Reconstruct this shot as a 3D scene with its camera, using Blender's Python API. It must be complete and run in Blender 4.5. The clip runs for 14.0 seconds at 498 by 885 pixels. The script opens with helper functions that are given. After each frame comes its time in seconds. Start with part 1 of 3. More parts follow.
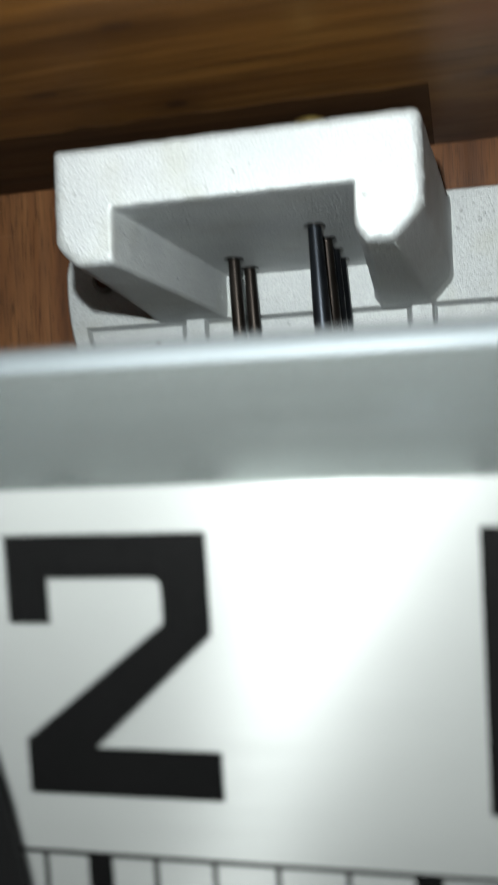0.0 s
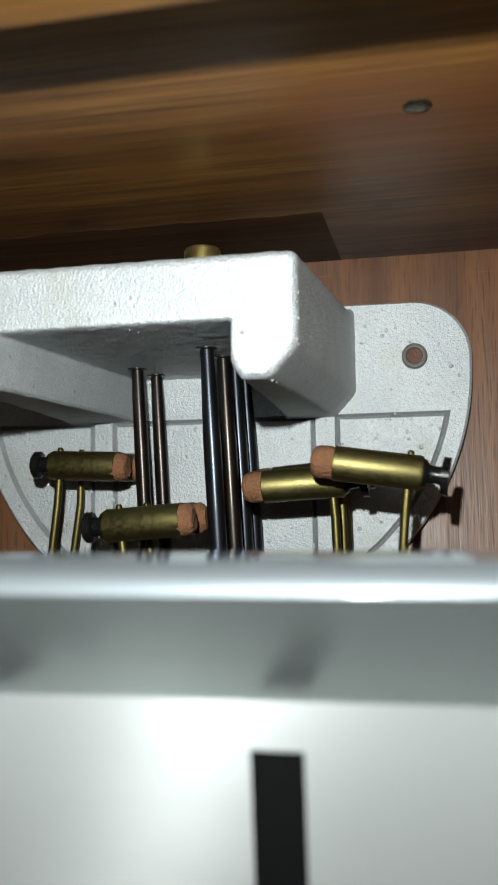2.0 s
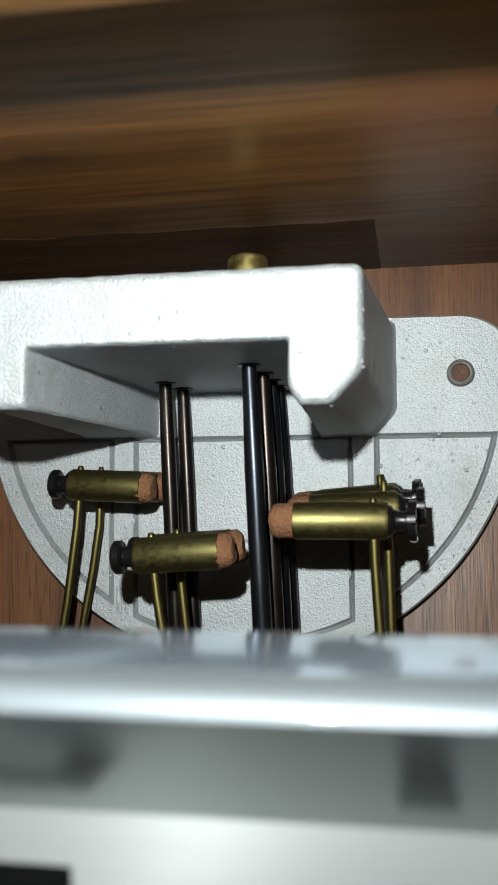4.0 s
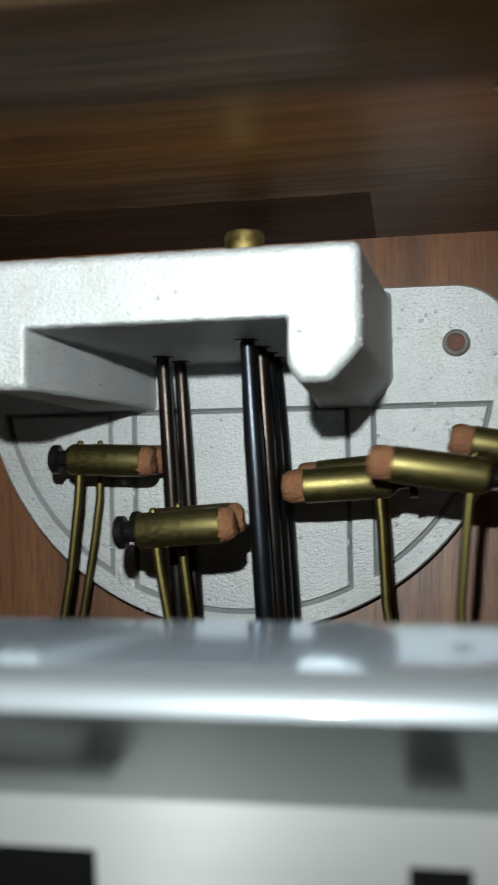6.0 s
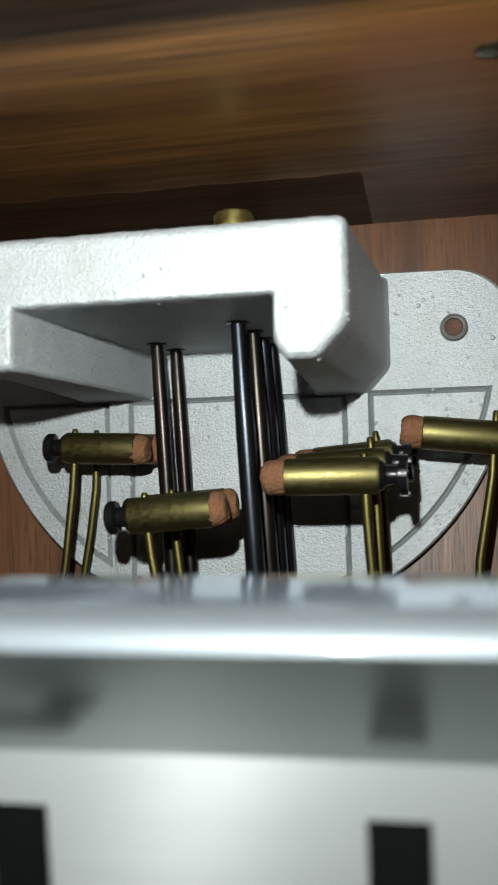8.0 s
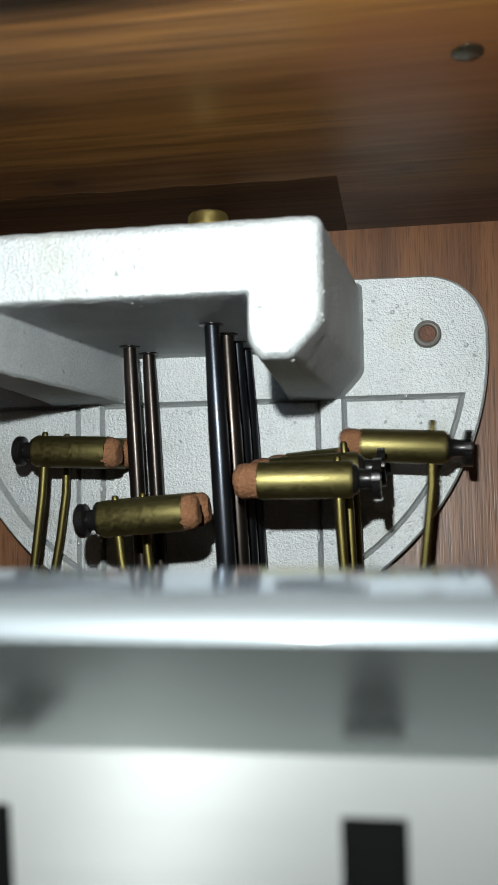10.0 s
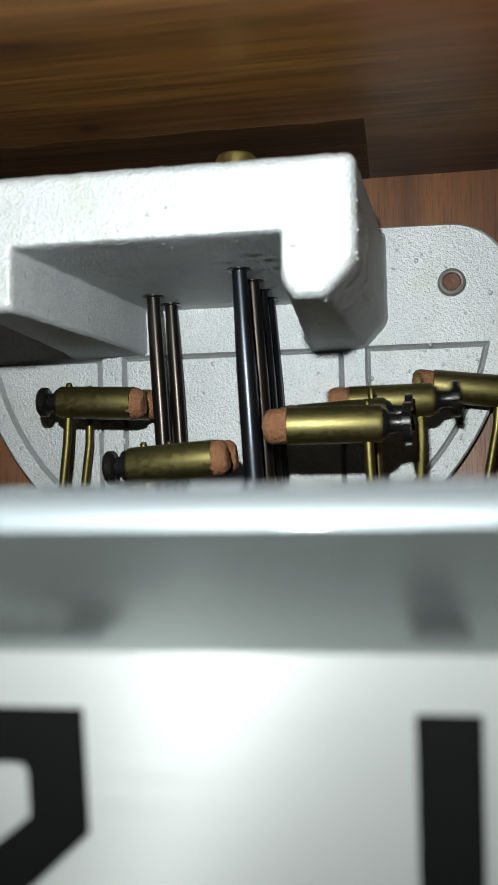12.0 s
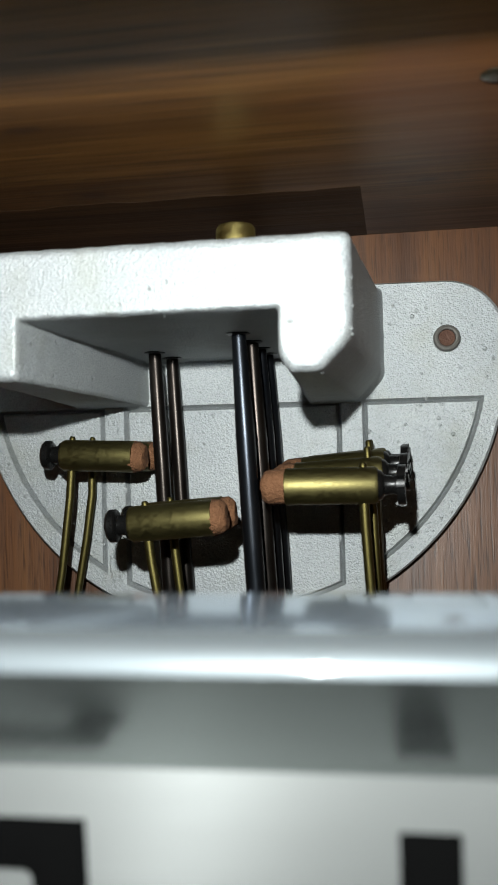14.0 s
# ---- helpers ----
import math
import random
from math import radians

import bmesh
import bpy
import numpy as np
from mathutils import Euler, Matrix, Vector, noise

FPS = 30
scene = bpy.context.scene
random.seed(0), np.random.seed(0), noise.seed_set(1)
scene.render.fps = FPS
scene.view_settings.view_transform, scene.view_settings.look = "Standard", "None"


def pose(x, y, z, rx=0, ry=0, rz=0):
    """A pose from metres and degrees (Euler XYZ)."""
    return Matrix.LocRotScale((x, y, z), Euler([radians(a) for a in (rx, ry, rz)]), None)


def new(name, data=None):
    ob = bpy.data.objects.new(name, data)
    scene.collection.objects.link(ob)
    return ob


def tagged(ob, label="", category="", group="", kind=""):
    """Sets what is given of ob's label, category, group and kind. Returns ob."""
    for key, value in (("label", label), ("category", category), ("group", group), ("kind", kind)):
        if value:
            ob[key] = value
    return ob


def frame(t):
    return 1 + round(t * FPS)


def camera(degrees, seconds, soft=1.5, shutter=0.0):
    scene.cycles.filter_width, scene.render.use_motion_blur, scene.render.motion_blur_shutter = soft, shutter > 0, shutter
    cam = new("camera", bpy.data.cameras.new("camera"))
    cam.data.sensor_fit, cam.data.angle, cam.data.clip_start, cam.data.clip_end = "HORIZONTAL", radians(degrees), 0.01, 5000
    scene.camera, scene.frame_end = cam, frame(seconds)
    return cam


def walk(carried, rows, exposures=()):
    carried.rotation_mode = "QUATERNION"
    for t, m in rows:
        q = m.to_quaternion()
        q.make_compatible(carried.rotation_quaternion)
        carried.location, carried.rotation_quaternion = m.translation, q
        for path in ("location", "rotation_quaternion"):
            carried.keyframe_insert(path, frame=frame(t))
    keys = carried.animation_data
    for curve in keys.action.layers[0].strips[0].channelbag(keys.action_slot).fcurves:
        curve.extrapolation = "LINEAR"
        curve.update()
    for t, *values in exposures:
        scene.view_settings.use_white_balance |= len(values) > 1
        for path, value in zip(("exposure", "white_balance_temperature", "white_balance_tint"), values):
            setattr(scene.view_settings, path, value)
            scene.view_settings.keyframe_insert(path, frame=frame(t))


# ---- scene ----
cam = camera(31.75, 14.0, shutter=0.5)
cam.data.dof.use_dof = True
cam.data.dof.focus_distance = 0.292
cam.data.dof.aperture_fstop = 24.0
# seconds, eye (m), turn about x, y, z (degrees)
ROWS = [
    (0.0, 0.0228, -0.2312, -0.0732, 91.27, 2.19, 13.09),
    (0.3, 0.0199, -0.2463, -0.0598, 91.83, 1.98, 12.58),
    (0.5, 0.0225, -0.2371, -0.0575, 92.75, 1.83, 11.27),
    (1.0, 0.0375, -0.2261, -0.0545, 94.29, 0.85, 10.58),
    (1.5, 0.0472, -0.2277, -0.0528, 94.13, 0.49, 11.16),
    (2.0, 0.0507, -0.2270, -0.0496, 94.04, 0.93, 11.47),
    (2.5, 0.0518, -0.2241, -0.0393, 94.50, 0.69, 11.13),
    (3.0, 0.0572, -0.2154, -0.0398, 94.74, 0.16, 10.59),
    (3.5, 0.0363, -0.2160, -0.0360, 94.46, 0.56, 10.16),
    (3.7, 0.0278, -0.2104, -0.0391, 94.04, 0.41, 10.10),
    (5.8, 0.0252, -0.2148, -0.0309, 91.32, 0.61, 8.11),
    (6.0, 0.0251, -0.2137, -0.0335, 90.76, 1.15, 9.29),
    (6.5, 0.0235, -0.2138, -0.0350, 90.85, 1.60, 10.87),
    (7.0, 0.0271, -0.2117, -0.0377, 90.92, 1.91, 11.07),
    (7.5, 0.0282, -0.2075, -0.0417, 91.13, 1.69, 10.18),
    (8.0, 0.0325, -0.2095, -0.0422, 91.60, 1.52, 10.59),
    (8.2, 0.0372, -0.2084, -0.0441, 92.04, 1.43, 10.29),
    (10.5, 0.0306, -0.2071, -0.0456, 92.49, 0.99, 8.57),
    (11.0, 0.0303, -0.2072, -0.0472, 92.28, 0.94, 8.42),
    (11.5, 0.0262, -0.2075, -0.0520, 91.54, 0.89, 8.68),
    (12.0, 0.0232, -0.2079, -0.0534, 90.81, 1.45, 8.72),
    (12.5, 0.0267, -0.2060, -0.0552, 90.79, 1.66, 8.51),
    (13.0, 0.0260, -0.2070, -0.0560, 90.73, 1.67, 8.17),
    (13.5, 0.0285, -0.2159, -0.0358, 91.08, 1.84, 8.58),
    (14.0, 0.0256, -0.2142, -0.0388, 91.45, 1.32, 8.87),
]
WALK = [(t, pose(x, y, z, rx, ry, rz)) for t, x, y, z, rx, ry, rz in ROWS]
walk(cam, WALK, exposures=[(0.0, 0.05), (0.5, 0.02), (1.2, -0.06), (2.0, 0.06), (3.5, 0.04), (5.8, -0.20), (8.2, -0.17), (10.4, -0.04), (11.2, 0.0), (12.0, -0.15), (13.0, -0.15), (14.0, -0.20)])

# ---- light: a dim room, and the small lamp that travels just above the lens ----
LAMP_UP, LAMP_SIDE, LAMP_POWER = 0.0450, -0.0165, 23500.0
world = bpy.data.worlds.new("room_gloom")
scene.world = world
world.use_nodes = True
world.node_tree.nodes["Background"].inputs["Color"].default_value = (0.80, 0.88, 1.0, 1)
world.node_tree.nodes["Background"].inputs["Strength"].default_value = 0.004


# ---- materials ----
class Mat:
    """A small wrapper to wire up one procedural material."""

    def __init__(self, name, color, rough=0.5, metal=0.0, spec=0.5):
        self.m = bpy.data.materials.new(name)
        self.m.use_nodes = True
        self.t = self.m.node_tree
        self.b = self.t.nodes["Principled BSDF"]
        self.b.inputs["Base Color"].default_value = (*color, 1)
        self.b.inputs["Roughness"].default_value = rough
        self.b.inputs["Metallic"].default_value = metal
        self.b.inputs["Specular IOR Level"].default_value = spec
        self.co = self.t.nodes.new("ShaderNodeTexCoord").outputs["Object"]

    def node(self, kind, **values):
        n = self.t.nodes.new(kind)
        for k, v in values.items():
            n.inputs[k].default_value = v
        return n

    def link(self, a, b):
        self.t.links.new(a, b)

    def mapped(self, scale, loc=(0, 0, 0), rot=(0, 0, 0)):
        n = self.node("ShaderNodeMapping", Scale=scale, Location=loc, Rotation=rot)
        self.link(self.co, n.inputs["Vector"])
        return n.outputs[0]

    def noise(self, scale, detail=4, rough=0.55, vec=None, distort=0.0):
        n = self.node("ShaderNodeTexNoise", Scale=scale, Detail=detail, Roughness=rough, Distortion=distort)
        self.link(vec if vec is not None else self.co, n.inputs["Vector"])
        return n.outputs["Fac"]

    def cells(self, scale, vec=None):
        n = self.node("ShaderNodeTexVoronoi", Scale=scale)
        self.link(vec if vec is not None else self.co, n.inputs["Vector"])
        return n.outputs["Distance"]

    def ramp(self, fac, stops):
        n = self.t.nodes.new("ShaderNodeValToRGB")
        r = n.color_ramp
        while len(r.elements) < len(stops):
            r.elements.new(0.5)
        for e, (p, c) in zip(r.elements, stops):
            e.position, e.color = p, (*c, 1) if len(c) == 3 else c
        self.link(fac, n.inputs["Fac"])
        return n.outputs["Color"]

    def grey(self, fac, a, va, b, vb):
        return self.ramp(fac, [(a, (va,) * 3), (b, (vb,) * 3)])

    def mix(self, fac, a, b, mode="MIX"):
        n = self.t.nodes.new("ShaderNodeMix")
        n.data_type, n.blend_type = "RGBA", mode
        for sock, v in ((n.inputs[0], fac), (n.inputs[6], a), (n.inputs[7], b)):
            if isinstance(v, (int, float)):
                sock.default_value = v
            elif isinstance(v, tuple):
                sock.default_value = (*v, 1)
            else:
                self.link(v, sock)
        return n.outputs[2]

    def math(self, op, a, b=0.0):
        n = self.t.nodes.new("ShaderNodeMath")
        n.operation = op
        for sock, v in ((n.inputs[0], a), (n.inputs[1], b)):
            if isinstance(v, (int, float)):
                sock.default_value = v
            else:
                self.link(v, sock)
        return n.outputs[0]

    def color(self, out):
        self.link(out, self.b.inputs["Base Color"])
        return self

    def rough(self, out):
        self.link(out, self.b.inputs["Roughness"])
        return self

    def bump(self, height, dist, strength=1.0):
        n = self.node("ShaderNodeBump", Strength=strength, Distance=dist)
        self.link(height, n.inputs["Height"])
        if self.b.inputs["Normal"].links:
            self.link(self.b.inputs["Normal"].links[0].from_socket, n.inputs["Normal"])
        self.link(n.outputs[0], self.b.inputs["Normal"])
        return self


def spot(m, x, y, rx, ry, wobble):
    """1 inside a soft oval on the plane of x and y, 0 outside."""
    v = m.node("ShaderNodeMapping", Location=(-x / rx, -y / ry, 0), Scale=(1 / rx, 1 / ry, 0))
    m.link(m.co, v.inputs["Vector"])
    n = m.t.nodes.new("ShaderNodeVectorMath")
    n.operation = "LENGTH"
    m.link(v.outputs[0], n.inputs[0])
    d = m.math("ADD", n.outputs["Value"], wobble)
    return m.grey(d, 0.55, 1.0, 1.15, 0.0)


def silver_paint(name, relief):
    m = Mat(name, (0.3, 0.31, 0.31), 0.62, 0.50)
    stain = m.noise(38, 5)
    fleck = m.noise(1700, 3)
    base = m.ramp(stain, [(0.3, (0.330, 0.347, 0.350)), (0.7, (0.400, 0.415, 0.412))])
    base = m.mix(m.grey(fleck, 0.35, 0.5, 0.6, 0.0), base, (0.17, 0.182, 0.186))
    pits = m.grey(m.cells(150), 0.03, 1.0, 0.10, 0.0)
    base = m.mix(m.math("MULTIPLY", pits, 0.45), base, (0.10, 0.105, 0.10))
    # olive patches: greenish staining, plus brass and wood reflections put into the colour
    base = m.mix(m.grey(m.noise(55, 3), 0.52, 0.0, 0.72, 0.30), base, (0.22, 0.225, 0.165))
    m.color(base).rough(m.grey(fleck, 0.3, 0.52, 0.7, 0.72))
    m.bump(m.grey(m.cells(1500), 0.1, 1.0, 0.75, 0.0), 0.00022, 0.5)
    m.bump(m.noise(900, 3, 0.55), 0.0005, relief)
    m.bump(m.noise(320, 3, 0.6), 0.0005, 0.14)
    m.bump(m.grey(m.cells(150), 0.03, 0.0, 0.13, 1.0), 0.0005, 0.5)
    return m.m


def wood(name, along, dark, mid, light, gloss, knots=(), fine=1.0, coarse=1.0, line=0.55, pit=0.75, spec=0.5, varnish=0.0, dash=0.02, patches=(), specks=False):
    m = Mat(name, mid, 0.4, 0.0, spec)
    stretch = {"x": (0.045, 1, 1), "z": (1, 1, 0.045)}[along]
    v = m.mapped(stretch)
    big = m.noise(42 * coarse, 3, 0.6, v, 0.8)
    streak = m.noise(420 * fine, 4, 0.65, v)
    vp = m.mapped({"x": (dash, 1, 1), "z": (1, 1, dash)}[along])
    pore = m.noise(1150 * fine, 2, 0.5, vp)
    base = m.ramp(big, [(0.28, dark), (0.5, mid), (0.72, light)])
    base = m.mix(m.grey(streak, 0.35, line, 0.62, 0.0), base, dark)
    base = m.mix(m.grey(pore, 0.34, pit, 0.46, 0.0), base, tuple(c * 0.4 for c in dark))
    blotch = m.noise(13, 2)
    base = m.mix(m.grey(blotch, 0.42, 0.0, 0.68, 0.35), base, tuple(c * 0.75 for c in mid))
    if knots:
        wob = m.math("MULTIPLY", m.math("SUBTRACT", m.noise(260, 3), 0.5), 1.1)
        for x, y, rx, ry in knots:
            base = m.mix(m.math("MULTIPLY", spot(m, x, y, rx, ry, wob), 0.88), base, (0.018, 0.008, 0.004))
            base = m.mix(m.math("MULTIPLY", spot(m, x, y, rx * 3.2, ry * 2.8, wob), 0.4), base, dark)
    for x, y, rx, ry, tint in patches:
        soft = m.math("MULTIPLY", m.math("SUBTRACT", m.noise(30, 3), 0.5), 1.6)
        base = m.mix(m.math("MULTIPLY", spot(m, x, y, rx, ry, soft), 0.6), base, tint)
    if specks:
        base = m.mix(m.grey(m.cells(75), 0.012, 0.8, 0.03, 0.0), base, (0.42, 0.32, 0.22))
        scratch = m.noise(520, 2, 0.5, m.mapped((0.03, 1, 1), rot=(0, 0.05, 0)))
        base = m.mix(m.grey(scratch, 0.68, 0.0, 0.76, 0.22), base, (0.30, 0.19, 0.11))
    m.color(base)
    m.rough(m.grey(streak, 0.3, gloss + 0.14, 0.7, gloss))
    m.bump(streak, 0.00022, 0.45)
    m.bump(pore, 0.00025, 0.4)
    m.b.inputs["Coat Weight"].default_value = varnish
    m.b.inputs["Coat Roughness"].default_value = 0.30
    return m.m


def plain(name, color, rough, metal=0.0, grain=900.0, depth=0.0, vary=0.25, spec=0.5, stretch=(1, 1, 1)):
    m = Mat(name, color, rough, metal, spec)
    v = m.mapped(stretch)
    n = m.noise(grain, 3, 0.6, v)
    s = m.noise(90, 4)
    base = m.mix(m.grey(s, 0.35, vary, 0.65, 0.0), color, tuple(c * 0.55 for c in color))
    base = m.mix(m.grey(n, 0.3, vary, 0.6, 0.0), base, tuple(c * 0.7 for c in color))
    m.color(base).rough(m.grey(n, 0.3, min(1, rough * 1.35), 0.7, rough * 0.85))
    if depth:
        m.bump(n, depth, 0.8)
    return m.m


def rod_steel(name, low, high):
    m = Mat(name, (0.020, 0.020, 0.022), 0.24, 0.9)
    v = m.mapped((0.5, 0.5, 0.02))
    tint = m.ramp(m.noise(200, 3, 0.6, v), [(0.35, low), (0.65, high)])
    spots = m.noise(420, 2, 0.5, m.mapped((1, 1, 0.25)))
    m.color(m.mix(m.grey(spots, 0.36, 0.3, 0.48, 0.0), tint, (0.010, 0.009, 0.008)))
    m.rough(m.grey(spots, 0.3, 0.40, 0.6, 0.29))
    return m.m


CAST = silver_paint("aluminium_paint", 0.75)
SMOOTH_CAST = silver_paint("thick_aluminium_paint", 0.55)
BOARD = wood("brown_veneer", "z", (0.031, 0.0112, 0.0040), (0.096, 0.038, 0.0140), (0.150, 0.068, 0.0265), 0.40, spec=0.5, fine=1.35, line=0.35, pit=0.7, dash=0.05, specks=True)
# two soft ovals: a redder one, and shade over the block put into colour
PINE = wood("stained_pine", "x", (0.034, 0.0135, 0.0035), (0.112, 0.048, 0.0105), (0.215, 0.105, 0.027), 0.40,
            knots=((-0.0595, 0.0385, 0.0042, 0.0032), (-0.0975, 0.0195, 0.0060, 0.0026), (-0.0600, -0.0140, 0.0060, 0.0026), (0.0400, 0.0460, 0.0040, 0.0022)),
            fine=0.9, coarse=0.6, line=0.65, pit=0.65, spec=0.22, varnish=0.10,
            patches=((0.052, -0.014, 0.040, 0.040, (0.088, 0.031, 0.011)), (-0.020, 0.075, 0.060, 0.020, (0.070, 0.024, 0.008))))
RAIL = wood("orange_pine", "x", (0.058, 0.0210, 0.0035), (0.175, 0.073, 0.0115), (0.280, 0.126, 0.0240), 0.40, fine=0.9, coarse=0.6, line=0.4, pit=0.4, spec=0.25)
# dark wood tone that colours in the shade over the block
SHADE_STRIP = wood("painted_shade_wood", "x", (0.010, 0.0040, 0.0014), (0.030, 0.0125, 0.0036), (0.058, 0.026, 0.008), 0.55, spec=0.15)
BRASS = plain("aged_brass", (0.122, 0.104, 0.041), 0.43, 1.0, 900, 0.00003, 0.07)
WIRE = plain("dull_brass_wire", (0.096, 0.080, 0.028), 0.42, 1.0, 900, 0.00003, 0.4)
LEATHER = plain("tan_leather", (0.145, 0.066, 0.031), 0.9, 0.0, 800, 0.0012, 0.8, 0.2)
BLACK_STEEL = plain("blackened_steel", (0.014, 0.0135, 0.013), 0.28, 0.7, 800, 0.00003, 0.4)
ROD_STEEL = rod_steel("blued_steel_rod", (0.009, 0.010, 0.012), (0.021, 0.024, 0.029))
BROWN_STEEL = rod_steel("browned_steel_rod", (0.010, 0.009, 0.008), (0.025, 0.020, 0.017))
RUST = plain("rusty_screw", (0.085, 0.036, 0.020), 0.8, 0.1, 1100, 0.0003, 0.5)
RIVET = plain("grey_rivet_steel", (0.150, 0.140, 0.125), 0.45, 0.6, 700, 0.0001, 0.4)
SCREW = plain("dull_steel_screw", (0.085, 0.075, 0.050), 0.26, 0.9, 600, 0.00005, 0.3)
NUT = plain("yellow_brass_nut", (0.50, 0.41, 0.15), 0.36, 1.0, 500, 0.00002, 0.25)
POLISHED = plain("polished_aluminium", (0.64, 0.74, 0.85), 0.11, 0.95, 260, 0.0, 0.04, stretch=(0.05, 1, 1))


def silvered():
    m = Mat("silvered_dial", (0.20, 0.21, 0.205), 0.47, 0.40)
    fine = m.noise(900, 3, 0.6, m.mapped((0.03, 1, 1)))
    cloud = m.noise(26, 3)
    tone = m.ramp(cloud, [(0.3, (0.157, 0.162, 0.158)), (0.7, (0.170, 0.175, 0.170))])
    m.color(m.mix(m.grey(fine, 0.3, 0.12, 0.6, 0.0), tone, (0.165, 0.170, 0.166)))
    m.rough(m.grey(fine, 0.3, 0.50, 0.7, 0.42))
    grain = m.t.nodes.new("ShaderNodeTangent")
    grain.direction_type, grain.axis = "RADIAL", "Y"
    m.link(grain.outputs[0], m.b.inputs["Tangent"])
    m.b.inputs["Anisotropic"].default_value = 0.8
    m.b.inputs["Anisotropic Rotation"].default_value = 0.25
    return m.m


DIAL = silvered()
# lip base set far below POLISHED so the lamp's glare stays down
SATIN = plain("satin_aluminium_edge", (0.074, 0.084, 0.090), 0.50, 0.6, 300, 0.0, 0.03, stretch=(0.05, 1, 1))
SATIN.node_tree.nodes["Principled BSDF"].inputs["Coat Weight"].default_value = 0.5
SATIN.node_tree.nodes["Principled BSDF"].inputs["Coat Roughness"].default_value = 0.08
# bevel base dimmed below POLISHED as well
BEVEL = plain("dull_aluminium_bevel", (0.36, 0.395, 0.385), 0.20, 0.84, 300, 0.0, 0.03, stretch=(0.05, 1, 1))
INK = plain("black_dial_paint", (0.0016, 0.0016, 0.0016), 0.7, 0.0, 500, 0.0, 0.3, 0.03)
ENAMEL = plain("glossy_black_enamel", (0.003, 0.003, 0.003), 0.35, 0.0, 400, 0.0, 0.2, 0.06)


# ---- mesh helpers ----
def place(name, bm, material, parent=None, label="", smooth=True, angle=40):
    bmesh.ops.recalc_face_normals(bm, faces=bm.faces[:])
    me = bpy.data.meshes.new(name)
    bm.to_mesh(me)
    bm.free()
    me.materials.append(material)
    if smooth:
        me.shade_smooth()
        me.set_sharp_from_angle(angle=radians(angle))
    ob = new(name, me)
    if parent is not None:
        ob.parent = parent
    if label:
        ob["label"] = label
    return ob


def part(name, bm, material, parent, label="", smooth=True):
    return place(name, bm, material, parent, label, smooth)


def base(name, m, label, category, group="", kind=""):
    ob = new(name)
    ob.empty_display_size = 0.01
    ob.matrix_basis = m
    return tagged(ob, label, category, group, kind)


def box(lo, hi, bevel=0.0, segs=2, bm=None):
    own = bm is None
    bm = bm or bmesh.new()
    lo, hi = Vector(lo), Vector(hi)
    r = bmesh.ops.create_cube(bm, size=1.0, matrix=Matrix.Translation((lo + hi) / 2) @ Matrix.Diagonal((*(hi - lo), 1)))
    if bevel:
        vs = set(r["verts"])
        bmesh.ops.bevel(bm, geom=[e for e in bm.edges if set(e.verts) <= vs], offset=bevel, segments=segs, profile=0.5, affect="EDGES")
    return bm


def turned(profile, axis="x", sides=28, bm=None):
    """A lathe: profile of (along, radius), closed at both ends, round the axis x, y or z."""
    bm = bm or bmesh.new()
    put = {"x": lambda a, u, v: (a, u, v), "y": lambda a, u, v: (u, a, v), "z": lambda a, u, v: (u, v, a)}[axis]
    rings = []
    for a, r in profile:
        rings.append([bm.verts.new(put(a, r * math.cos(2 * math.pi * k / sides), r * math.sin(2 * math.pi * k / sides))) for k in range(sides)])
    for p, q in zip(rings, rings[1:]):
        for k in range(sides):
            bm.faces.new((p[k], p[(k + 1) % sides], q[(k + 1) % sides], q[k]))
    bm.faces.new(rings[0])
    bm.faces.new(rings[-1][::-1])
    return bm


def tube(points, radius, sides=12, bm=None):
    """A round wire along points; radius may be one number or one for each point."""
    bm = bm or bmesh.new()
    pts = [Vector(p) for p in points]
    rad = radius if isinstance(radius, (list, tuple)) else [radius] * len(pts)
    rings, ref = [], Vector((0, 1, 0))
    for i, p in enumerate(pts):
        d = (pts[min(i + 1, len(pts) - 1)] - pts[max(i - 1, 0)]).normalized()
        u = ref.cross(d).normalized() if abs(ref.dot(d)) < 0.95 else Vector((1, 0, 0)).cross(d).normalized()
        v = d.cross(u)
        rings.append([bm.verts.new(p + rad[i] * (math.cos(2 * math.pi * k / sides) * u + math.sin(2 * math.pi * k / sides) * v)) for k in range(sides)])
    for p, q in zip(rings, rings[1:]):
        for k in range(sides):
            bm.faces.new((p[k], p[(k + 1) % sides], q[(k + 1) % sides], q[k]))
    bm.faces.new(rings[0])
    bm.faces.new(rings[-1][::-1])
    return bm


def slab(outline, y0, y1, bm=None):
    """An outline of (x, z) extruded from y0 to y1."""
    bm = bm or bmesh.new()
    a = [bm.verts.new((x, y0, z)) for x, z in outline]
    b = [bm.verts.new((x, y1, z)) for x, z in outline]
    n = len(a)
    for k in range(n):
        bm.faces.new((a[k], a[(k + 1) % n], b[(k + 1) % n], b[k]))
    bm.faces.new(a)
    bm.faces.new(b[::-1])
    return bm


def arc(cx, cz, r, a0, a1, n):
    return [(cx + r * math.cos(radians(a0 + (a1 - a0) * k / n)), cz + r * math.sin(radians(a0 + (a1 - a0) * k / n))) for k in range(n + 1)]


